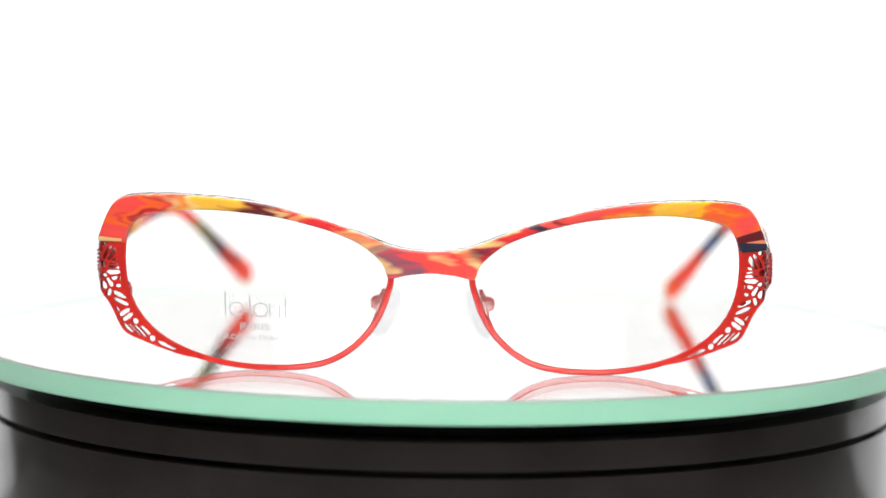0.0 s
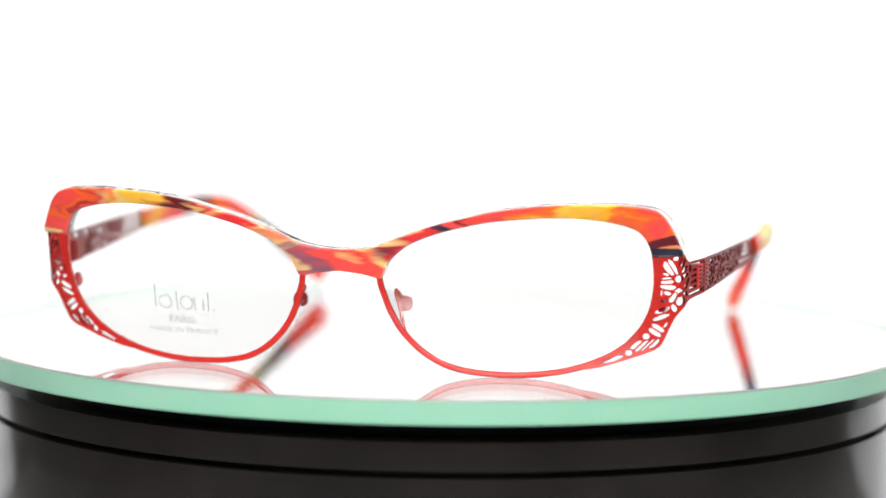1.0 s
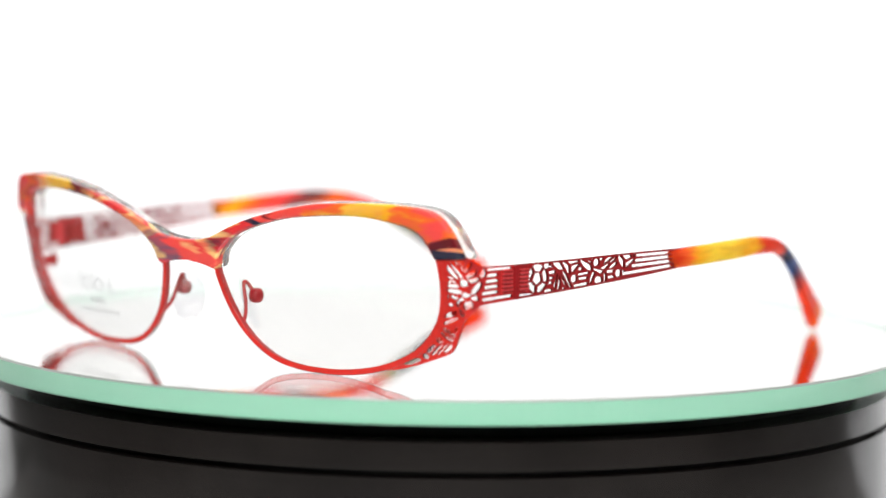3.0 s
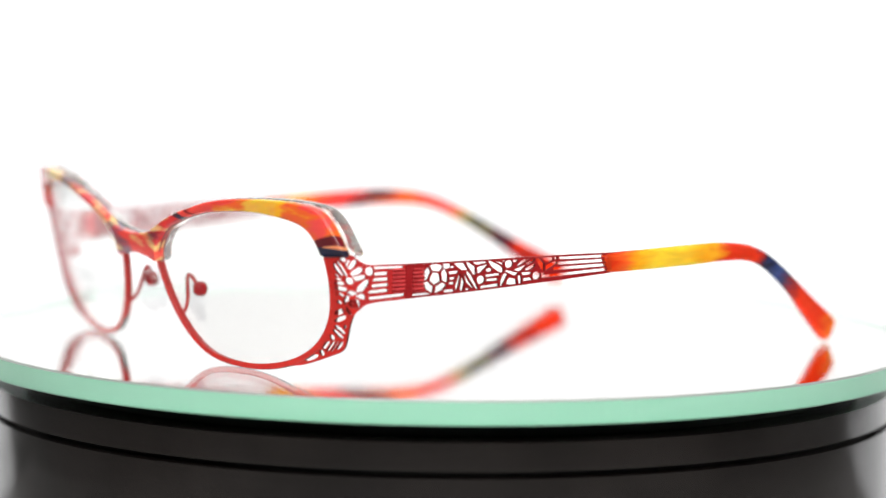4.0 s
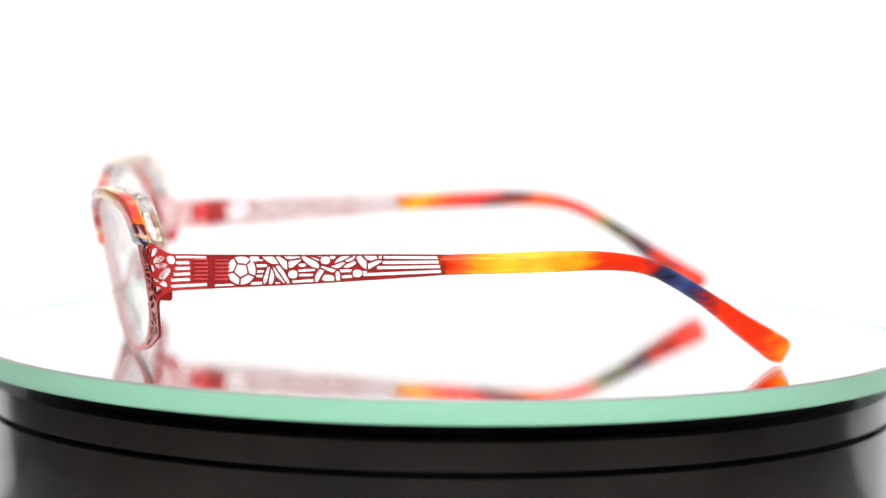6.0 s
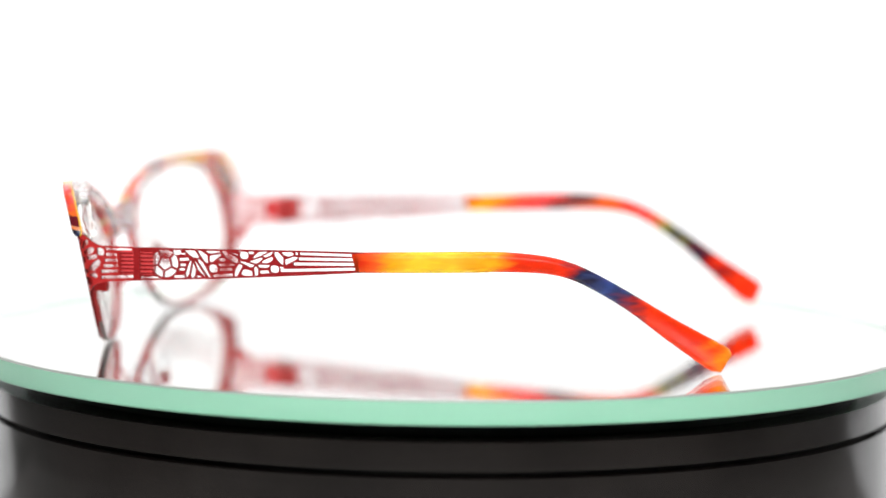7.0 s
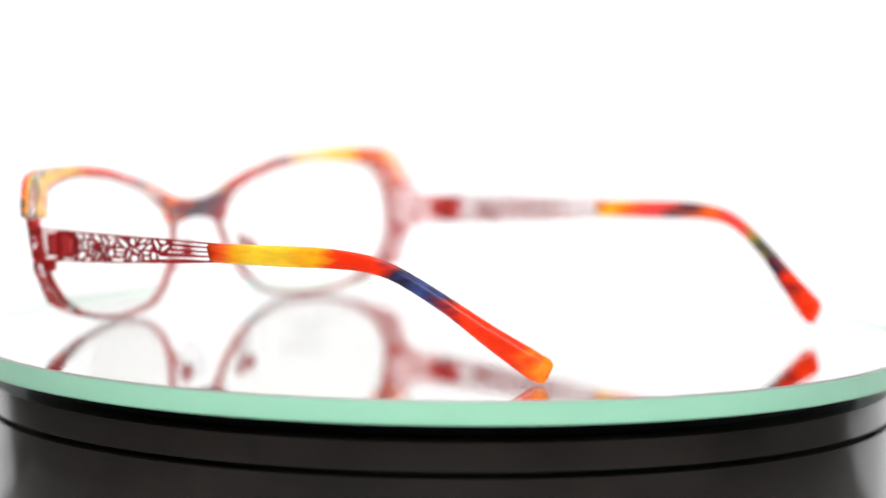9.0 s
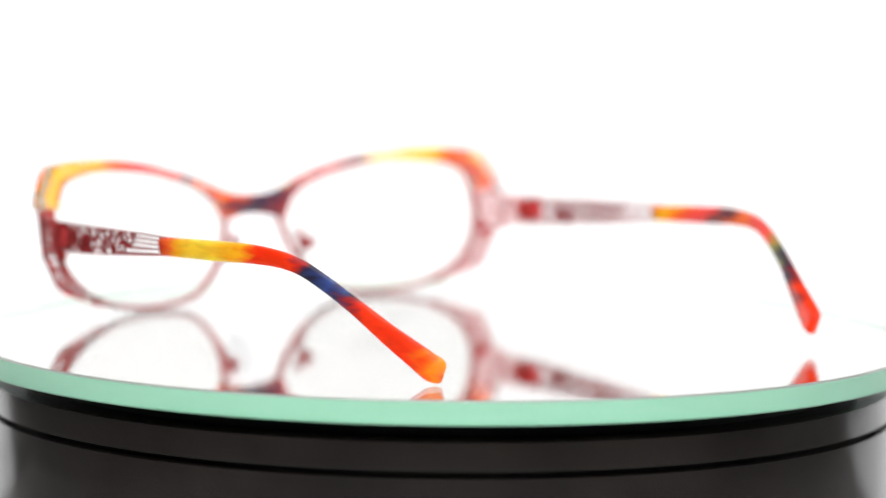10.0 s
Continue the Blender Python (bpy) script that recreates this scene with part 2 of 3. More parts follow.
def keep_edge(holes, low, high, margin, start=-1e9):
    """Hold cut-outs clear of the plate's lower and upper border, from u = start on."""
    low, high = np.array(sorted(map(tuple, low))), np.array(sorted(map(tuple, high)))
    out = []
    for h in holes:
        h = np.array(h, float)
        far = h[:, 0] > start
        lo = np.interp(h[:, 0], low[:, 0], low[:, 1]) + margin
        hi = np.interp(h[:, 0], high[:, 0], high[:, 1]) - margin
        h[far, 1] = np.clip(h[far, 1], lo[far], hi[far])
        if np.ptp(h[:, 1]) > 0.12:
            out.append(h)
    return out


def sheet(outline, holes, thick, place, grid=1.5, tint=None):
    """A pierced plate: outline and holes in its own (u, v), laid into space by place(u, v, offset)."""
    rings = [np.array(outline, float)] + [np.array(h, float) for h in holes]
    verts, edges = [], []
    for ring in rings:
        k = len(verts)
        verts += [Vector(q) for q in ring]
        edges += [(k + i, k + (i + 1) % len(ring)) for i in range(len(ring))]
    lo, hi = rings[0].min(0), rings[0].max(0)
    gu, gv = np.meshgrid(np.arange(lo[0] + grid / 2, hi[0], grid), np.arange(lo[1] + grid / 2, hi[1], grid))
    extra = np.stack([gu.ravel(), gv.ravel()], 1)
    verts += [Vector(q) for q in extra[inside(rings[0], extra)]]
    vs, _, fs, *_ = delaunay_2d_cdt(verts, edges, [], 0, 1e-4)
    xy = np.array([(v.x, v.y) for v in vs])
    mid = np.array([xy[list(f)].mean(0) for f in fs])
    keep = inside(rings[0], mid)
    for ring in rings[1:]:
        keep &= ~inside(ring, mid)
    faces = [f for f, k in zip(fs, keep) if k]
    bm = bmesh.new()
    used = sorted({i for f in faces for i in f})
    rows = [{i: bm.verts.new(Vector(place(*xy[i], d)) * MM) for i in used} for d in (thick / 2, -thick / 2)]
    count = {}
    for f in faces:
        for layer, row in enumerate(rows):
            face = bm.faces.new([row[i] for i in f])
            face.smooth = True
            if tint:
                face.material_index = tint(xy[list(f)].mean(0)[0], layer)
        for a, b in zip(f, f[1:] + f[:1]):
            count[frozenset((a, b))] = count.get(frozenset((a, b)), 0) + 1
    for a, b in (tuple(e) for e, c in count.items() if c == 1):
        wall = bm.faces.new([rows[0][a], rows[0][b], rows[1][b], rows[1][a]])
        if tint:
            wall.material_index = tint(xy[a][0], 2)
        for e in wall.edges:
            e.smooth = False
    return bm


def skin(sections, closed=False, caps=True):
    """A tube through equal rings of points."""
    bm = bmesh.new()
    rows = [[bm.verts.new(Vector(q) * MM) for q in ring] for ring in sections]
    n = len(rows[0])
    pairs = list(zip(rows, rows[1:])) + ([(rows[-1], rows[0])] if closed else [])
    for r0, r1 in pairs:
        for i in range(n):
            bm.faces.new([r0[i], r0[(i + 1) % n], r1[(i + 1) % n], r1[i]])
    if caps and not closed:
        bm.faces.new(rows[0])
        bm.faces.new(rows[-1])
    for f in bm.faces:
        f.smooth = True
    return bm


def wire(path, radius, sides=8):
    """A round wire along a path, with rounded ends."""
    p = [Vector(q) for q in path]
    out = []
    for i, q in enumerate(p):
        t = (p[min(i + 1, len(p) - 1)] - p[max(i - 1, 0)]).normalized()
        a = t.orthogonal().normalized() if i == 0 else (a - t * a.dot(t)).normalized()
        b = t.cross(a)
        r = radius * (0.55 if i in (0, len(p) - 1) else 1)
        out.append([q + (a * math.cos(2 * math.pi * k / sides) + b * math.sin(2 * math.pi * k / sides)) * r for k in range(sides)])
    return skin(out)


def lathe(profile, segments=192):
    """A turned body about z: profile of (radius, height)."""
    bm = bmesh.new()
    rows = []
    for r, z in profile:
        if r == 0:
            rows.append([bm.verts.new((0, 0, z * MM))])
        else:
            rows.append([bm.verts.new((r * MM * math.cos(2 * math.pi * k / segments), r * MM * math.sin(2 * math.pi * k / segments), z * MM)) for k in range(segments)])
    for r0, r1 in zip(rows, rows[1:]):
        for k in range(segments):
            j = (k + 1) % segments
            ring = ([r0[0]] if len(r0) == 1 else [r0[k], r0[j]]) + ([r1[0]] if len(r1) == 1 else [r1[j], r1[k]])
            bm.faces.new(ring)
    return bm


def block(size, at, bevel=0.3):
    """A bevelled box."""
    bm = bmesh.new()
    bmesh.ops.create_cube(bm, size=1)
    bmesh.ops.scale(bm, vec=Vector(size) * MM, verts=bm.verts)
    bmesh.ops.bevel(bm, geom=bm.edges[:], offset=bevel * MM, segments=2, affect="EDGES")
    bmesh.ops.translate(bm, vec=Vector(at) * MM, verts=bm.verts)
    return bm


def ball(radii, at):
    """A rounded knob."""
    bm = bmesh.new()
    bmesh.ops.create_uvsphere(bm, u_segments=20, v_segments=12, radius=1)
    for v in bm.verts:
        v.co = Vector([a + math.copysign(abs(c) ** 0.8, c) * r for a, c, r in zip(at, v.co, radii)]) * MM
    return bm


def panel(name, size, at, material):
    bm = bmesh.new()
    bmesh.ops.create_cube(bm, size=1)
    bmesh.ops.scale(bm, vec=size, verts=bm.verts)
    bmesh.ops.translate(bm, vec=at, verts=bm.verts)
    return part(name, bm, material)


# ---- the studio round it ----
def studio():
    for name, size, at, label in (
            ("floor", (4.4, 4.4, 0.1), (0, 0, -0.85), "plain dark grey studio floor"),
            ("ceiling", (4.4, 4.4, 0.1), (0, 0, 2.05), "plain dark grey studio ceiling"),
            ("wall_north", (4.4, 0.1, 2.8), (0, 2.15, 0.6), "plain dark grey studio wall behind the backdrop"),
            ("wall_south", (4.4, 0.1, 2.8), (0, -2.15, 0.6), "plain dark grey studio wall behind the camera"),
            ("wall_west", (0.1, 4.2, 2.8), (-2.15, 0, 0.6), "plain dark grey studio side wall"),
            ("wall_east", (0.1, 4.2, 2.8), (2.15, 0, 0.6), "plain dark grey studio side wall")):
        tagged(panel(name, size, at, M_WALL), label, "room", kind="structure")
    table = tagged(new("table"), "dark grey laminate photo table under the turntable", "table")
    table.location = (0, 0, -0.802)
    part("tabletop", block((1700, 1500, 30), (0, 250, 725), 4), M_TABLE, table)
    for x in (-790, 790):
        for y in (-440, 940):
            part("leg", block((45, 45, 710), (x, y, 355), 3), M_WALL, table)
    # curved white backdrop: upright panel with a swept foot on the table
    bm = bmesh.new()
    prof = [(0.603, -0.0575)] + [(0.60 + 0.3 * math.sin(a), 0.242 - 0.3 * math.cos(a)) for a in np.linspace(0.1, math.pi / 2, 12)] + [(0.90, 1.35)]
    rows = [[bm.verts.new((x, y, z)) for y, z in prof] for x in (-0.95, 1.0)]
    for i in range(len(prof) - 1):
        bm.faces.new([rows[0][i], rows[0][i + 1], rows[1][i + 1], rows[1][i]])
    bmesh.ops.solidify(bm, geom=bm.faces[:], thickness=0.003)
    tagged(part("backdrop", bm, M_BACK, smooth=True), "seamless white studio backdrop with glow added to its surface", "backdrop", kind="structure")


def base_reflection_sheet():
    # unseen sheet, added so the base's lower body mirrors a grey tone
    bm = block((620, 390, 1.8), (10, -115, -60.9), 0.4)
    tagged(part("base_reflection_sheet", bm, M_ADDED_SHEET), "unseen light grey sheet added under the turntable for reflections in the base", "paper")


def base_glow_sheet():
    """An added glowing sheet, unseen, from turntable back to backdrop; brightens the base's reflections."""
    outline = [(-0.240, 0.090), (0.270, 0.090), (0.400, 0.130), (0.400, 0.600), (-0.345, 0.600), (-0.345, 0.240)]
    bm = bmesh.new()
    low = [bm.verts.new((x, y, -0.0618)) for x, y in outline]
    top = [bm.verts.new((x, y, -0.0588)) for x, y in outline]
    bm.faces.new(top)
    bm.faces.new(low[::-1])
    for i in range(len(outline)):
        j = (i + 1) % len(outline)
        bm.faces.new((low[i], low[j], top[j], top[i]))
    tagged(part("base_glow_sheet", bm, M_BACK), "unseen white glowing sheet added on the table for reflections in the base", "light panel")


def reflector():
    # unseen board, added to give the base a soft grey gradient on its right
    board = tagged(new("added_side_board"), "unseen white board added upright on the table to lighten the right side", "reflector")
    board.location = (0.84, 0.15, -0.062)
    part("panel", block((8, 520, 560), (0, 0, 288), 1), M_FOAM, board)
    for y in (-150, 150):
        part("foot", block((120, 12, 8), (0, y, 4), 1), M_FOAM, board)


# ---- the turntable ----
DISC_R = 101.77


def turntable():
    base = tagged(new("turntable_base"), "glossy black round motorised turntable base with a groove", "turntable")
    base.location = (0, 0, -0.060)
    up = 60
    part("neck", lathe([(0, up - 4.85), (89.0, up - 4.85), (89.0, up - 8.7), (0, up - 8.7)]), M_RECESS, base, "matt black recessed neck")
    part("upper_ring", lathe([(0, up - 8.6), (97.0, up - 8.6), (97.1, up - 13.4), (97.1, up - 14.05), (0, up - 14.05)]), M_BLACK, base, smooth=True)
    part("groove", lathe([(0, up - 14.0), (93.5, up - 14.0), (93.5, up - 15.4), (0, up - 15.4)]), M_RECESS, base, "dark recessed groove")
    part("lower_body", lathe([(0, up - 15.35), (97.3, up - 15.35), (97.5, up - 30), (97.5, up - 40), (97.9, 3), (97.2, 1), (96, 0), (0, 0)]), M_BLACK, base, smooth=True)
    disc = tagged(new("mirror_disc"), "round mirror plate with polished green glass edge", "mirror")
    part("glass_edge", lathe([(0, -4.84), (DISC_R - 0.4, -4.84), (DISC_R, -4.5), (DISC_R, -0.4)]), M_EDGE, disc, "mint green glass edge")
    part("chamfer", lathe([(DISC_R, -0.4), (DISC_R - 0.45, 0.0)]), M_CHAMFER, disc, "ground grey chamfer")
    part("silvering", lathe([(DISC_R - 0.5, -4.4), (60, -4.4), (0, -4.4)]), M_MIRROR, disc, "silver backing under the glass")
    bm = lathe([(DISC_R - 0.45, 0.0), (60, 0.0), (0, 0.0)])
    bm.normal_update()
    for f in bm.faces:
        if f.normal.z < 0:
            f.normal_flip()
    face = part("glass_face", bm, M_GLASS, disc, "clear polished glass face", turn=False)
    face.visible_shadow = False
    return disc


# ---- the eyeglasses; x to the wearer's left, y back, z up ----
def front_y(x, z):
    """The bowed and tilted front plane."""
    return -68.26 + (0.002733 if x > 0 else 0.00262) * x * x - 0.2219 * z


def across(side, x):
    """The wearer's right half is drawn a little wider."""
    return x if side > 0 else -1.01 * x


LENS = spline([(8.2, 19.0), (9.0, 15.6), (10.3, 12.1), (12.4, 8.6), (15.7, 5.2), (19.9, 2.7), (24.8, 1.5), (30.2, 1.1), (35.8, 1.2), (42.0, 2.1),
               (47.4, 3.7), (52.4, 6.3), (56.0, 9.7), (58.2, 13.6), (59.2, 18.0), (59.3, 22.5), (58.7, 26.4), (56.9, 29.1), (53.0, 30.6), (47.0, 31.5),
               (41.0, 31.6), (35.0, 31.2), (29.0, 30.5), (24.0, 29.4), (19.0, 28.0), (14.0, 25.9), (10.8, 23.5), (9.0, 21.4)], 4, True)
BROW = [(0, 20.2, 0, 24.4), (4.5, 19.7, 4.2, 24.65), (7.6, 19.0, 7.2, 25.2), (8.5, 19.6, 8.2, 25.55), (9.1, 21.4, 9.6, 26.1), (10.8, 23.5, 11.8, 27.0),
        (14, 25.9, 15, 28.3), (19, 28.0, 19.6, 29.9), (24, 29.4, 24.6, 31.2), (29, 30.5, 30, 32.6), (35, 31.2, 36.2, 33.6), (41, 31.6, 42.5, 34.1),
        (47, 31.45, 49, 34.35), (52, 30.8, 54.5, 34.2), (55.5, 29.9, 59, 33.6), (57.5, 28.5, 61.4, 32.2), (58.7, 26.4, 63.2, 29.2), (59.3, 24.2, 65.0, 24.6)]


def offset(ring, d):
    """A closed ring moved outward by d (ring runs clockwise or not: signed area decides)."""
    p = np.array(ring)
    t = np.roll(p, -1, 0) - np.roll(p, 1, 0)
    n = np.stack([t[:, 1], -t[:, 0]], 1) / np.linalg.norm(t, axis=1)[:, None]
    area = np.sum(p[:, 0] * np.roll(p[:, 1], -1) - np.roll(p[:, 0], -1) * p[:, 1])
    return p + n * d * (1 if area > 0 else -1)


def rounded(half_w, half_d, r, steps=3):
    """A rounded rectangle about the origin: (across, depth)."""
    out = []
    for cx, cy, a0 in ((1, 1, 0), (-1, 1, 90), (-1, -1, 180), (1, -1, 270)):
        for k in range(steps + 1):
            a = radians(a0 + 90 * k / steps)
            out.append((cx * (half_w - r) + r * math.cos(a), cy * (half_d - r) + r * math.sin(a)))
    return out


def rim(side):
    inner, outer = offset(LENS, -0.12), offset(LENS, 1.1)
    prof = rounded(0.5, 0.75, 0.2)
    rings = []
    for a, b in zip(inner, outer):
        rings.append([])
        for w, d in prof:
            x, z = a + (b - a) * ((w + 0.5) if d < 0 else (w * 0.45 + 0.45))
            rings[-1].append((across(side, x), front_y(side * x, z) + d + 0.4, z))
    bm = skin(rings, closed=True)
    n, m = len(prof), len(rings)
    for k, f in enumerate(bm.faces):
        w, d = np.mean([prof[k % n], prof[(k + 1) % n]], axis=0)
        f.material_index = 0 if d < -0.70 else (2 if w > 0.15 and outer[k // n][1] < 6 else 1)
    return bm


def brow_bar(y0, y1, trim_low, trim_high, taper=0.0, round_r=0.5):
    """A bar across both lenses between the brow's lower and upper line, from depth y0 to y1."""
    half = spline(BROW, 5)
    line = [(-1.01 * a, b, -1.01 * c, d) for a, b, c, d in half[:0:-1]] + [tuple(q) for q in half]
    rings, last = [], len(line) - 1
    for i, (a, b, c, d) in enumerate(line):
        lo, hi = np.array((a, b)), np.array((c, d))
        h = np.linalg.norm(hi - lo)
        u = (hi - lo) / h
        lo, hi = lo + u * trim_low, hi - u * trim_high
        h = np.linalg.norm(hi - lo)
        end = min(i, last - i)
        shrink = {0: 0.55, 1: 0.9}.get(end, 1.0)
        back = y0 + (y1 - y0) * (1 - taper * (1 - min(abs(c) / 60, 1)))
        depth = (back - y0) / 2 * shrink
        ring = []
        for w, dd in rounded(h / 2 * (0.94 if end == 0 else 1), depth, min(round_r, h * 0.3) * (0.9 if end == 0 else 1), 4):
            x, z = (lo + hi) / 2 + u * w
            ring.append((x, front_y(x, z) + (y0 + back) / 2 + dd, z))
        rings.append(ring)
    return skin(rings)


def leaf(x, z, length, width, angle, n=16):
    """A leaf-shaped cut-out, pointed where it is long; a dot where it is not."""
    a = radians(angle)
    if length < 1.9:
        length, width = length - 0.3, width - 0.3
    point = 1.1 if length > 1.6 * width else 0.85
    out = []
    for k in range(n):
        t = 2 * math.pi * k / n
        u = math.copysign(abs(math.cos(t)) ** 0.8, math.cos(t)) * (length + 0.3) / 2
        v = math.copysign(abs(math.sin(t)) ** point, math.sin(t)) * (width + 0.3) / 2
        out.append((x + u * math.cos(a) - v * math.sin(a), z + u * math.sin(a) + v * math.cos(a)))
    return out


def slot(x, z, length, width, angle):
    """A long cut-out with rounded ends."""
    a = radians(angle)
    pts = rounded(length / 2, width / 2, width * 0.35, 2)
    return [(x + u * math.cos(a) - v * math.sin(a), z + u * math.sin(a) + v * math.cos(a)) for u, v in pts]


def ring_flower(x, z, core, outer, gap, turn):
    """Five curved petals in a ring round a five-sided eye."""
    cuts = [[(x + core * math.cos(radians(turn + 36 + 72 * k)), z + core * math.sin(radians(turn + 36 + 72 * k))) for k in range(5)]]
    for k in range(5):
        mid, edge = turn + 72 * k, 36
        petal = []
        for r, sweep in ((outer, 1), (core + gap, -1)):
            trim = math.degrees(gap / 2 / r)
            for i in range(7):
                a = radians(mid + sweep * (-(edge - trim) + (edge - trim) * i / 3))
                rr = r if sweep > 0 else (core * math.cos(radians(36)) / math.cos(a - radians(mid)) + gap)
                petal.append((x + rr * math.cos(a), z + rr * math.sin(a)))
        cuts.append(petal)
    return cuts


# plan of the wrapped corner: along the front, round the bend, back along the side
WRAP = []
_x, _y = 40.0, -68.26 + 0.002733 * 1600 - 0.2219 * 20
for _i in range(0, 460):
    _s = 40 + _i * 0.1
    WRAP.append((_s, _x, _y))
    if _s < 62.95:
        _x, _y = _s + 0.1, -72.698 + 0.002733 * (_s + 0.1) ** 2
    else:
        _a = radians(19 + (80.5 - 19) * min((_s - 63.0) / 2.4, 1))
        _x, _y = _x + 0.1 * math.cos(_a), _y + 0.1 * math.sin(_a)
WRAP = np.array(WRAP)


def wrap_place(side):
    def place(s, z, d):
        x, y = np.interp(s, WRAP[:, 0], WRAP[:, 1]), np.interp(s, WRAP[:, 0], WRAP[:, 2])
        x2, y2 = np.interp(s + 0.05, WRAP[:, 0], WRAP[:, 1]), np.interp(s + 0.05, WRAP[:, 0], WRAP[:, 2])
        t = np.array((x2 - x, y2 - y)) / (math.hypot(x2 - x, y2 - y) + 1e-9)
        fade = min(max(1 - (s - 64) / 9, 0), 1)
        return (across(side, x + t[1] * d), y - t[0] * d - 0.2219 * (z - 20) * fade - (0.45 if side < 0 else 0.0), z)
    return place


CORNER_FAN = [(61.0, 23.3, 1.5, 0.5, 79), (63.5, 24.0, 1.3, 0.8, 3), (61.9, 22.1, 3.0, 0.8, -56), (62.9, 22.3, 3.2, 0.6, -60), (64.2, 23.3, 1.7, 0.5, 65),
              (65.0, 23.1, 2.0, 0.6, 50), (61.5, 20.9, 1.2, 0.5, -19), (61.6, 20.1, 1.8, 0.45, 6), (61.7, 19.4, 2.1, 0.5, 3), (61.9, 18.4, 2.8, 0.7, -6)]
CORNER_CELLS = [(60.6, 17.3, 1.1, 0.4, 79), (61.7, 17.2, 1.6, 0.7, -19), (64.3, 17.6, 2.4, 0.9, -8), (62.7, 16.4, 2.0, 0.9, 57), (64.2, 15.7, 1.9, 1.4, 13),
                (62.8, 14.3, 1.7, 1.0, -63), (60.9, 15.7, 1.2, 0.7, -8), (60.7, 13.9, 2.7, 0.7, 22), (60.4, 12.5, 3.0, 0.6, 22), (61.2, 11.0, 1.2, 0.5, 57),
                (59.8, 10.4, 2.4, 0.7, -34), (59.2, 9.5, 2.4, 0.7, -36)]
CORNER_TAIL = [(55.6, 6.9, 2.6, 0.6, 41), (56.8, 6.8, 3.0, 0.6, 42), (57.9, 7.0, 3.0, 0.6, 42), (59.0, 7.3, 2.2, 0.7, 41),
               (51.4, 4.15, 3.7, 0.6, 20)]
CORNER_SIDE = [(65.6, 21.7, 2.4, 0.9, 30), (65.7, 20.6, 2.7, 0.8, 8), (66.3, 18.9, 3.3, 1.0, 41), (65.6, 17.2, 1.9, 0.9, -25)]
CORNER_DOTS = [(68.0, 21.75, 1.6, 1.6, 0), (63.9, 20.0, 1.5, 1.4, 3), (57.6, 8.7, 1.3, 1.2, 3), (54.3, 5.4, 1.3, 1.2, 4)]
CORNER_SLOTS = [(71.8, 22.45, 5.7, 0.6, 1), (70.2, 21.25, 2.6, 0.6, 2), (70.1, 20.15, 3.0, 0.6, 3), (69.9, 19.05, 3.4, 0.6, 4), (69.5, 17.95, 4.0, 0.6, 4), (71.1, 16.9, 7.6, 0.6, 4)]


def end_piece(side):
    """Pierced corner plate: fills the rim's outer side, wraps round the corner and ends at the hinge."""
    low = spline([(45.0, 1.9), (48.2, 2.35), (52.5, 3.6), (57.0, 5.2), (59.3, 6.2), (60.4, 7.3), (61.4, 9.3), (62.3, 11.3), (63.5, 13.2), (65.2, 14.7), (66.8, 15.5), (69.0, 15.9), (76.4, 16.4)], 5)
    top = spline([(76.4, 22.95), (71.0, 22.95), (68.0, 23.0), (66.5, 23.7), (65.2, 24.8), (63.0, 25.6), (59.6, 25.6)], 5)
    inner = spline([(60.0, 22.0), (59.9, 18.0), (58.9, 13.4), (56.6, 9.2), (52.7, 5.9), (48.0, 3.4), (45.2, 2.6)], 5)
    border = low + top + inner
    dots = [leaf(*h) for h in CORNER_DOTS] + [slot(*h) for h in CORNER_SLOTS]
    holes = trim([leaf(*h) for h in CORNER_FAN + CORNER_CELLS + CORNER_TAIL + CORNER_SIDE], dots, 0.25)
    holes = keep_edge(holes, low, top[:-4], 0.34, 66.2)
    return sheet(border, holes, 0.55, wrap_place(side), 1.0, lambda u, layer: 2 if layer == 2 else 0 if layer == 0 and u < 64.6 else 1)


# side arms
_ty = [-60, -50, -35, -21.6, -5, 12, 30, 48, 65]
_tx = [64.7, 66.2, 67.2, 67.9, 68.7, 68.4, 65.7, 59.8, 52.6]
ARM = np.polyfit(_ty, _tx, 5)


def arm_x(y):
    return float(np.polyval(ARM, y))


LEAVES_A = [(-41.8, 22.3, 1.5, 1.4, 0), (-43.4, 22.7, 0.8, 0.4, 0), (-40.6, 21.9, 0.8, 0.4, 0), (-38.8, 22.2, 3.3, 1.1, -33), (-39.5, 19.3, 2.9, 0.8, 68),
            (-38.5, 19.3, 3.0, 0.8, 85), (-37.3, 19.4, 3.6, 0.7, -55), (-36.3, 19.6, 3.7, 0.7, -55), (-37.3, 17.9, 0.8, 0.4, 0)]
LEAVES_B = [(-36.4, 21.7, 3.3, 1.2, -50), (-34.5, 22.6, 3.0, 0.8, -5), (-34.1, 21.4, 2.8, 1.1, 22), (-34.4, 19.6, 1.6, 1.6, 0), (-31.1, 21.7, 3.7, 1.1, -33),
            (-30.1, 22.6, 2.6, 0.7, -27), (-32.6, 21.0, 1.2, 0.7, 0)]
LEAVES_C = [(-28.2, 22.0, 1.6, 1.5, 0), (-29.2, 22.8, 0.7, 0.4, 0), (-26.8, 22.6, 1.0, 0.7, 0), (-24.9, 22.3, 3.2, 0.8, 35), (-25.6, 21.2, 2.8, 0.9, 22),
            (-29.3, 19.3, 2.7, 1.1, 65), (-27.6, 20.3, 2.8, 0.8, -8), (-27.5, 18.9, 2.2, 1.1, -8), (-25.9, 19.1, 1.8, 1.0, 86)]
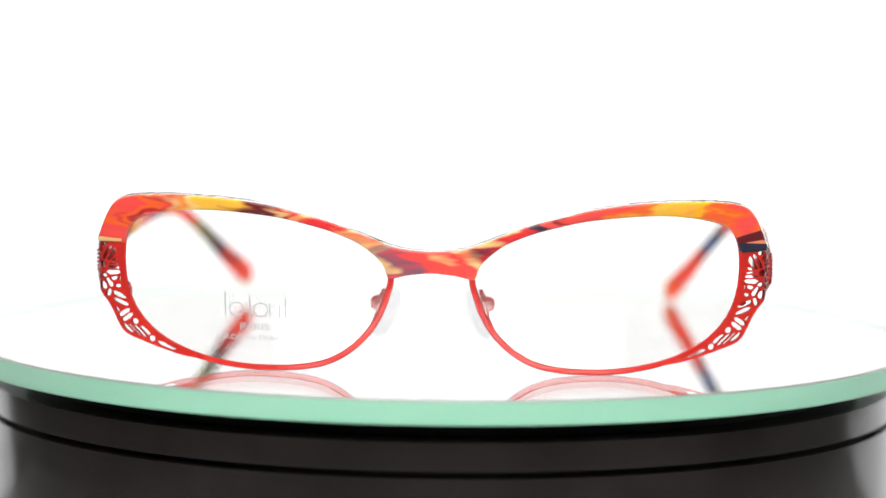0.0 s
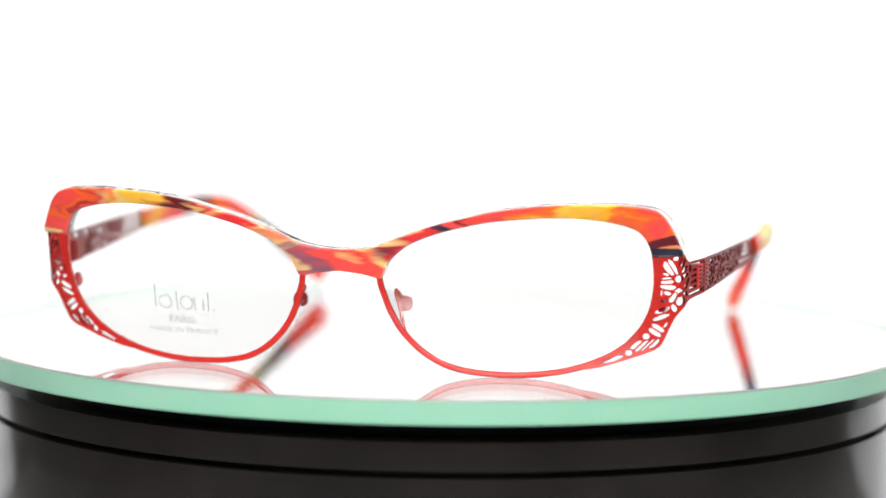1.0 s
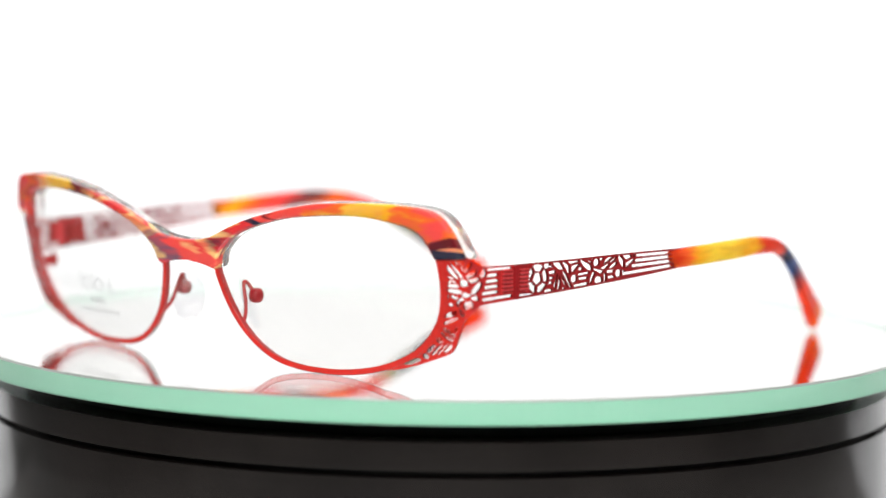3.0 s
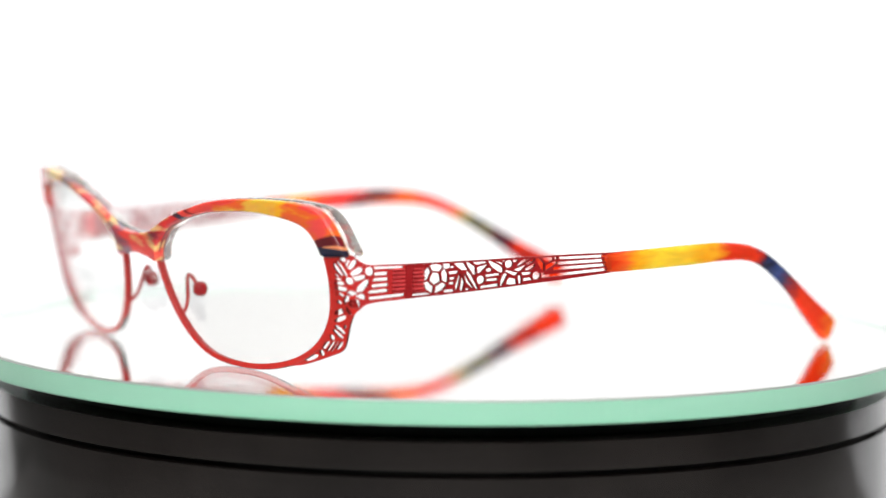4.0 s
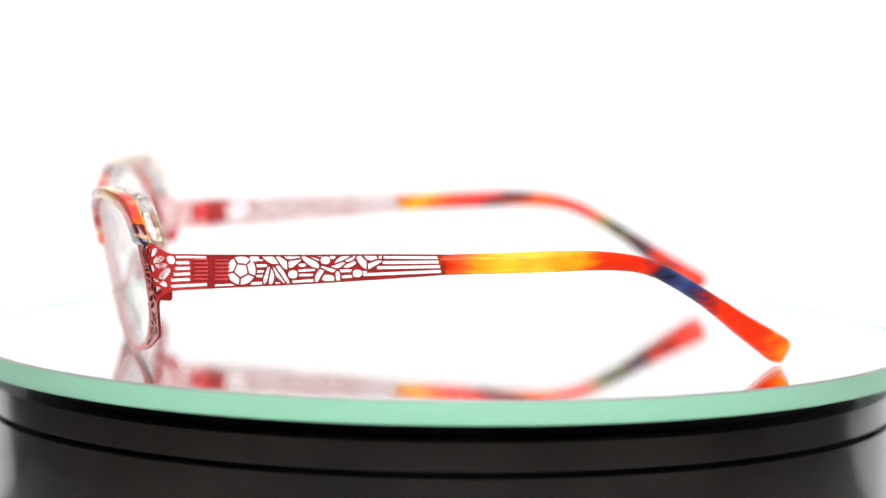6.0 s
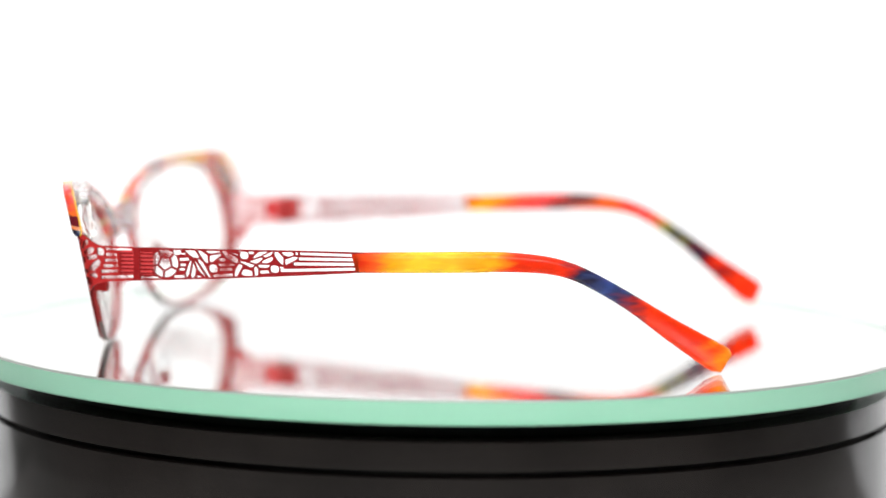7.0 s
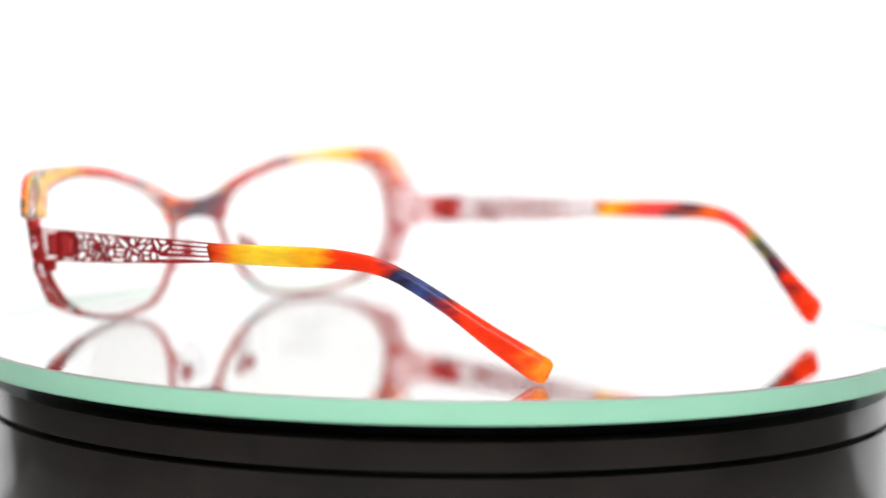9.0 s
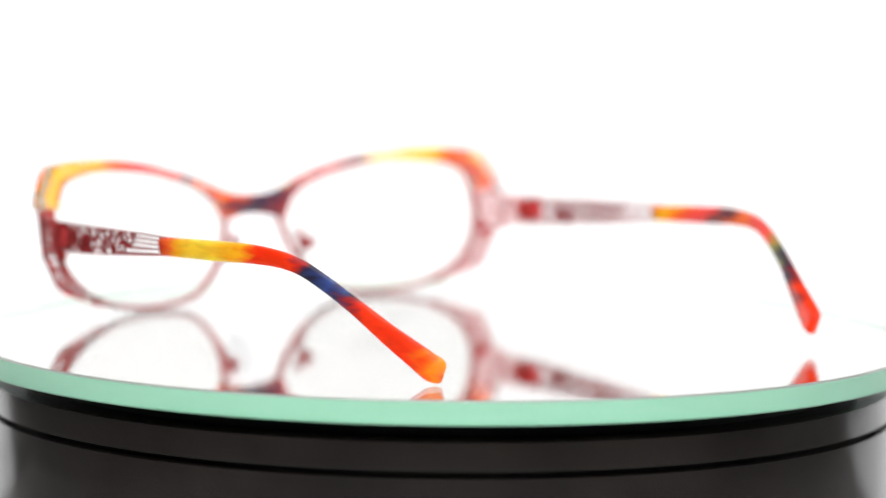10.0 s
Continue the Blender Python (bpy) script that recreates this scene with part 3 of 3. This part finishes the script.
LEAVES_D = [(-23.5, 22.4, 2.4, 0.9, 38), (-23.5, 21.2, 2.0, 0.7, 22), (-22.0, 19.9, 1.6, 1.5, 0), (-21.0, 21.8, 3.0, 1.1, -52), (-19.4, 22.6, 2.4, 0.8, -12),
            (-18.9, 21.4, 2.9, 1.0, 28), (-17.7, 22.6, 0.9, 0.7, 71), (-20.6, 20.2, 0.8, 0.4, 0)]
ARM_SLOTS = [(-47.4, 22.6, 4.2, 0.6, 0), (-47.4, 17.3, 4.2, 0.6, 3), (-40.6, 21.0, 2.2, 0.6, 3), (-40.7, 19.9, 1.3, 0.5, 0), (-40.7, 19.0, 1.2, 0.5, 0),
             (-41.2, 17.8, 2.3, 0.6, 2), (-31.8, 20.2, 3.0, 0.5, 4), (-32.0, 19.3, 2.6, 0.5, 2), (-32.4, 18.3, 3.9, 0.6, 5), (-24.0, 20.2, 2.5, 0.6, 2), (-23.8, 19.1, 2.2, 0.6, 5)]
ARM_WIRES = [(-11.5, 22.8, 11.0, 0.6, 0), (-11.6, 21.85, 11.3, 0.6, 1), (-12.1, 20.9, 12.3, 0.6, 1.5), (-13.4, 19.75, 15.0, 0.6, 3)]


def arm_plate(side):
    low = spline([(-50.0, 16.4), (-34.0, 17.3), (-17.8, 18.45), (-4.0, 19.55)], 20)
    top = spline([(-4.0, 23.4), (-17.8, 23.35), (-34.0, 23.1), (-50.0, 22.95)], 20)
    leaves = [(y, z - (0.3 if z < 20.3 else -0.08), n + (0.5 if z < 20.3 and a else 0.2), w, a) for y, z, n, w, a in LEAVES_A + LEAVES_B + LEAVES_C + LEAVES_D]
    slots = [(y, z - (0.3 if z < 18.6 else 0.1), n + 0.3, w, a) for y, z, n, w, a in ARM_SLOTS]
    dots = [leaf(*h) for h in leaves if h[4] == 0 and h[2] < 1.9] + ring_flower(-44.3, 19.95, 1.3, 2.75, 0.36, 84) + [slot(*h) for h in ARM_WIRES]
    holes = trim([leaf(*h) for h in leaves if not (h[4] == 0 and h[2] < 1.9)] + [slot(*h) for h in slots], dots, 0.34)
    holes = keep_edge(holes, low, top, 0.34)
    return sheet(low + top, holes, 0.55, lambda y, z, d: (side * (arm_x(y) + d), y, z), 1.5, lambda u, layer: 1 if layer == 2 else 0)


TIP = [(-5.4, 21.35, 3.3, 1.7), (-5.0, 21.4, 3.9, 2.2), (4.6, 21.7, 4.05, 2.5), (16.3, 22.05, 4.1, 2.6), (23.4, 22.15, 3.85, 2.6), (30.6, 21.65, 3.4, 2.5), (35.8, 20.35, 3.1, 2.4),
       (41.0, 17.8, 3.05, 2.4), (47.7, 13.65, 3.3, 2.5), (54.4, 8.9, 4.3, 2.7), (60.5, 4.85, 5.3, 2.9), (62.6, 3.45, 5.6, 2.9), (63.8, 2.85, 5.4, 2.7), (64.5, 2.5, 4.95, 2.2), (64.95, 2.3, 4.1, 1.5), (65.1, 2.22, 2.6, 0.7)]


def arm_tip(side):
    line = spline(TIP, 5)
    rings = []
    for i, (y, z, h, w) in enumerate(line):
        y0, z0 = line[max(i - 1, 0)][:2]
        y1, z1 = line[min(i + 1, len(line) - 1)][:2]
        t = np.array((y1 - y0, z1 - z0)) / math.hypot(y1 - y0, z1 - z0)
        ring = []
        for dd, hh in rounded(w / 2, h / 2, min(w, h) * 0.49, 6):
            ring.append((side * (arm_x(y) + dd - 0.2), y - t[1] * hh, z + t[0] * hh))
        rings.append(ring)
    return skin(rings)


def bowed(bm, side):
    """Bend a block that is built at y = -50 along the arm's bow."""
    for v in bm.verts:
        v.co.x += side * (arm_x(v.co.y / MM) - arm_x(-50)) * MM
    return bm


def lens(side):
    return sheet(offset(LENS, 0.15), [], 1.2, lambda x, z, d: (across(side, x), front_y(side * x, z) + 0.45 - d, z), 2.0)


def on_lens(bm, side=-1):
    """Lay flat print, drawn in (x, z), onto the lens front."""
    for v in bm.verts:
        x, z = v.co.x, v.co.y
        v.co = Vector((1.01 * x, front_y(x, z) - 0.2 - v.co.z, z)) * MM
    return bm


def print_mark():
    """The maker's mark as plain thin bars and rings."""
    bm = bmesh.new()
    for x, z, w, h in ((-39.7, 13.3, 0.24, 4.7), (-34.9, 12.7, 0.24, 4.0), (-31.0, 12.0, 0.24, 2.6), (-29.1, 11.9, 0.24, 2.5), (-28.0, 12.6, 0.24, 4.0), (-26.9, 10.9, 0.35, 0.35)):
        q = [bm.verts.new((x + a * w / 2, z + b * h / 2, 0)) for a, b in ((-1, -1), (1, -1), (1, 1), (-1, 1))]
        bm.faces.new(q)
    for x, z, r in ((-37.5, 12.1, 1.45), (-32.8, 12.1, 1.45)):
        ring = [[bm.verts.new((x + k * math.cos(math.pi * i / 20), z + k * math.sin(math.pi * i / 20), 0)) for i in range(40)] for k in (r, r - 0.22)]
        for i in range(40):
            j = (i + 1) % 40
            bm.faces.new((ring[0][i], ring[0][j], ring[1][j], ring[1][i]))
    return on_lens(bm)


def print_words(words, x, z, width, height):
    curve = bpy.data.curves.new("words", "FONT")
    curve.body = words
    ob = bpy.data.objects.new("words", curve)
    me = bpy.data.meshes.new_from_object(ob)
    bm = bmesh.new()
    bm.from_mesh(me)
    xs, ys = [v.co.x for v in bm.verts], [v.co.y for v in bm.verts]
    for v in bm.verts:
        v.co = Vector((x + (v.co.x - min(xs)) / (max(xs) - min(xs)) * width, z + (v.co.y - min(ys)) / (max(ys) - min(ys)) * height, 0))
    bpy.data.objects.remove(ob)
    bpy.data.curves.remove(curve)
    bpy.data.meshes.remove(me)
    return on_lens(bm)


def nose_pad(side):
    bm = bmesh.new()
    bmesh.ops.create_uvsphere(bm, u_segments=24, v_segments=16, radius=1)
    turn = pose(0, 0, 0, 10, -18, 0) @ pose(0, 0, 0, 0, 0, 35)
    for v in bm.verts:
        v.co = turn @ Vector((v.co.x * 0.9, v.co.y * 3.2, v.co.z * 5.4))
        v.co = Vector((side * (v.co.x + 8.9), v.co.y - 64.8, v.co.z + 11.6)) * MM
    return bm


def eyeglasses():
    g = tagged(new("eyeglasses"), "red metal eyeglasses with lace-cut arms and streaked orange brow", "eyeglasses")
    for side in (1, -1):
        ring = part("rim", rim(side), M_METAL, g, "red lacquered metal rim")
        ring.data.materials.append(M_METAL_MID)
        ring.data.materials.append(M_RIM_UNDERSIDE)
        plate = part("corner_plate", end_piece(side), M_METAL, g, "pierced red metal corner with leaf cut-outs")
        plate.data.materials.append(M_METAL_BRIGHT)
        plate.data.materials.append(M_CUT)
        lock = part("rim_lock", block((1.7, 3.0, 2.2), (side * 60.2, -59.0, 14.5), 0.35), M_METAL_BRIGHT, g, "red closing block", True)
        part("screw", wire([(side * 60.2, -58.2, z) for z in (13.3, 13.6, 15.8, 16.1)], 0.6, 12), M_METAL_DARK, lock, "small dark red screw")
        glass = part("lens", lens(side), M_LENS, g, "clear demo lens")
        glass.visible_shadow = False
        if side < 0:
            part("logo", print_mark(), M_PRINT, glass, "thin grey printed maker's mark")
            part("print", print_words("PARIS", -36.8, 8.0, 5.6, 1.4), M_PRINT, glass, "small grey printed word")
            part("print", print_words("MADE IN FRANCE", -41.4, 6.0, 15.2, 1.0), M_PRINT, glass, "small grey printed line")
        pad = part("nose_pad", nose_pad(side), M_PAD, g, "clear silicone nose pad", True)
        pad.visible_shadow = False
        part("pad_arm", wire([(side * x, y, z) for x, y, z in spline([(11.9, -69.0, 8.7), (11.1, -67.8, 10.4), (10.4, -67.2, 12.6), (9.6, -66.9, 14.9), (9.3, -66.5, 16.1), (9.5, -65.9, 15.9), (10.0, -65.3, 14.8), (10.6, -64.8, 13.4)], 5)], 0.4), M_METAL_MID, pad)
        part("pad_box", ball((1.4, 1.4, 1.5), (side * 10.7, -64.6, 13.4)), M_METAL_DARK, pad, "red metal pad box", True)
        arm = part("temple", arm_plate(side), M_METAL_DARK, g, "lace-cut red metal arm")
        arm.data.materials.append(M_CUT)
        part("temple_tip", arm_tip(side), M_TIP if side > 0 else M_TIP_DARK, arm, "streaked orange, navy and red acetate tip")
        part("hinge", bowed(block((0.9, 6.6, 4.7), (side * (arm_x(-50) - 0.06), -50.0, 19.85), 0.12), side), M_HINGE, arm, "polished red spring hinge block with gleam added to its colour")
        part("hinge_barrel", block((2.4, 4.6, 4.4), (side * (arm_x(-50) - 1.9), -49.2, 19.7), 0.5), M_METAL_MID, arm, "red hinge barrel", True)
        part("hinge_post", bowed(block((0.9, 1.4, 6.4), (side * (arm_x(-50) + 0.2), -50.0, 19.75), 0.12), side), M_METAL_DARK, arm, "dark red upright bar")
        for k in range(6):
            for y, x in ((-52.1, arm_x(-52.1) + 0.44), (-47.9, arm_x(-47.9) + 0.44)):
                part("rib", block((0.5, 2.8, 0.32), (side * x, y, 17.95 + 0.76 * k), 0.06), M_METAL_DARK, arm, "dark red rib")
        # the arm toes in and stands slightly high on the wearer's right
        if side < 0:
            hinge = Matrix.Translation((-0.0662, -0.050, 0.0197))
            arm.matrix_basis = Matrix.Translation((-0.0004, 0.0006, 0)) @ hinge @ pose(0, 0, 0, 1.25, 0, -2.6) @ hinge.inverted()
    bar = brow_bar(-1.25, 0.85, 0.0, 0.0)
    bmesh.ops.recalc_face_normals(bar, faces=bar.faces[:])
    for f in bar.faces:
        f.material_index = 1 if f.normal.y > 0.5 else 0
    brow = part("brow", bar, M_BROW, g, "streaked red, yellow and navy acetate brow")
    brow.data.materials.append(M_BROW_BACK)
    crystal = part("brow_backing", brow_bar(0.9, 3.9, 0.3, -0.25, 0.45, 0.8), M_CRYSTAL, g, "clear crystal acetate backing")
    crystal.visible_shadow = False
    return g


studio()
base_reflection_sheet()
base_glow_sheet()
reflector()
mirror_disc = turntable()
glasses = eyeglasses()

TURN = -13.985  # degrees a second


def motions():
    times = [0.5 * i for i in range(21)]
    walk(mirror_disc, [(t, pose(0, 0, 0, 0, 0, TURN * t)) for t in times])
    walk(glasses, [(t, pose(0, 0, 0, 0, 0, TURN * t) @ pose(-0.0003, 0, 0, 0, 0, -1.4)) for t in times])


motions()
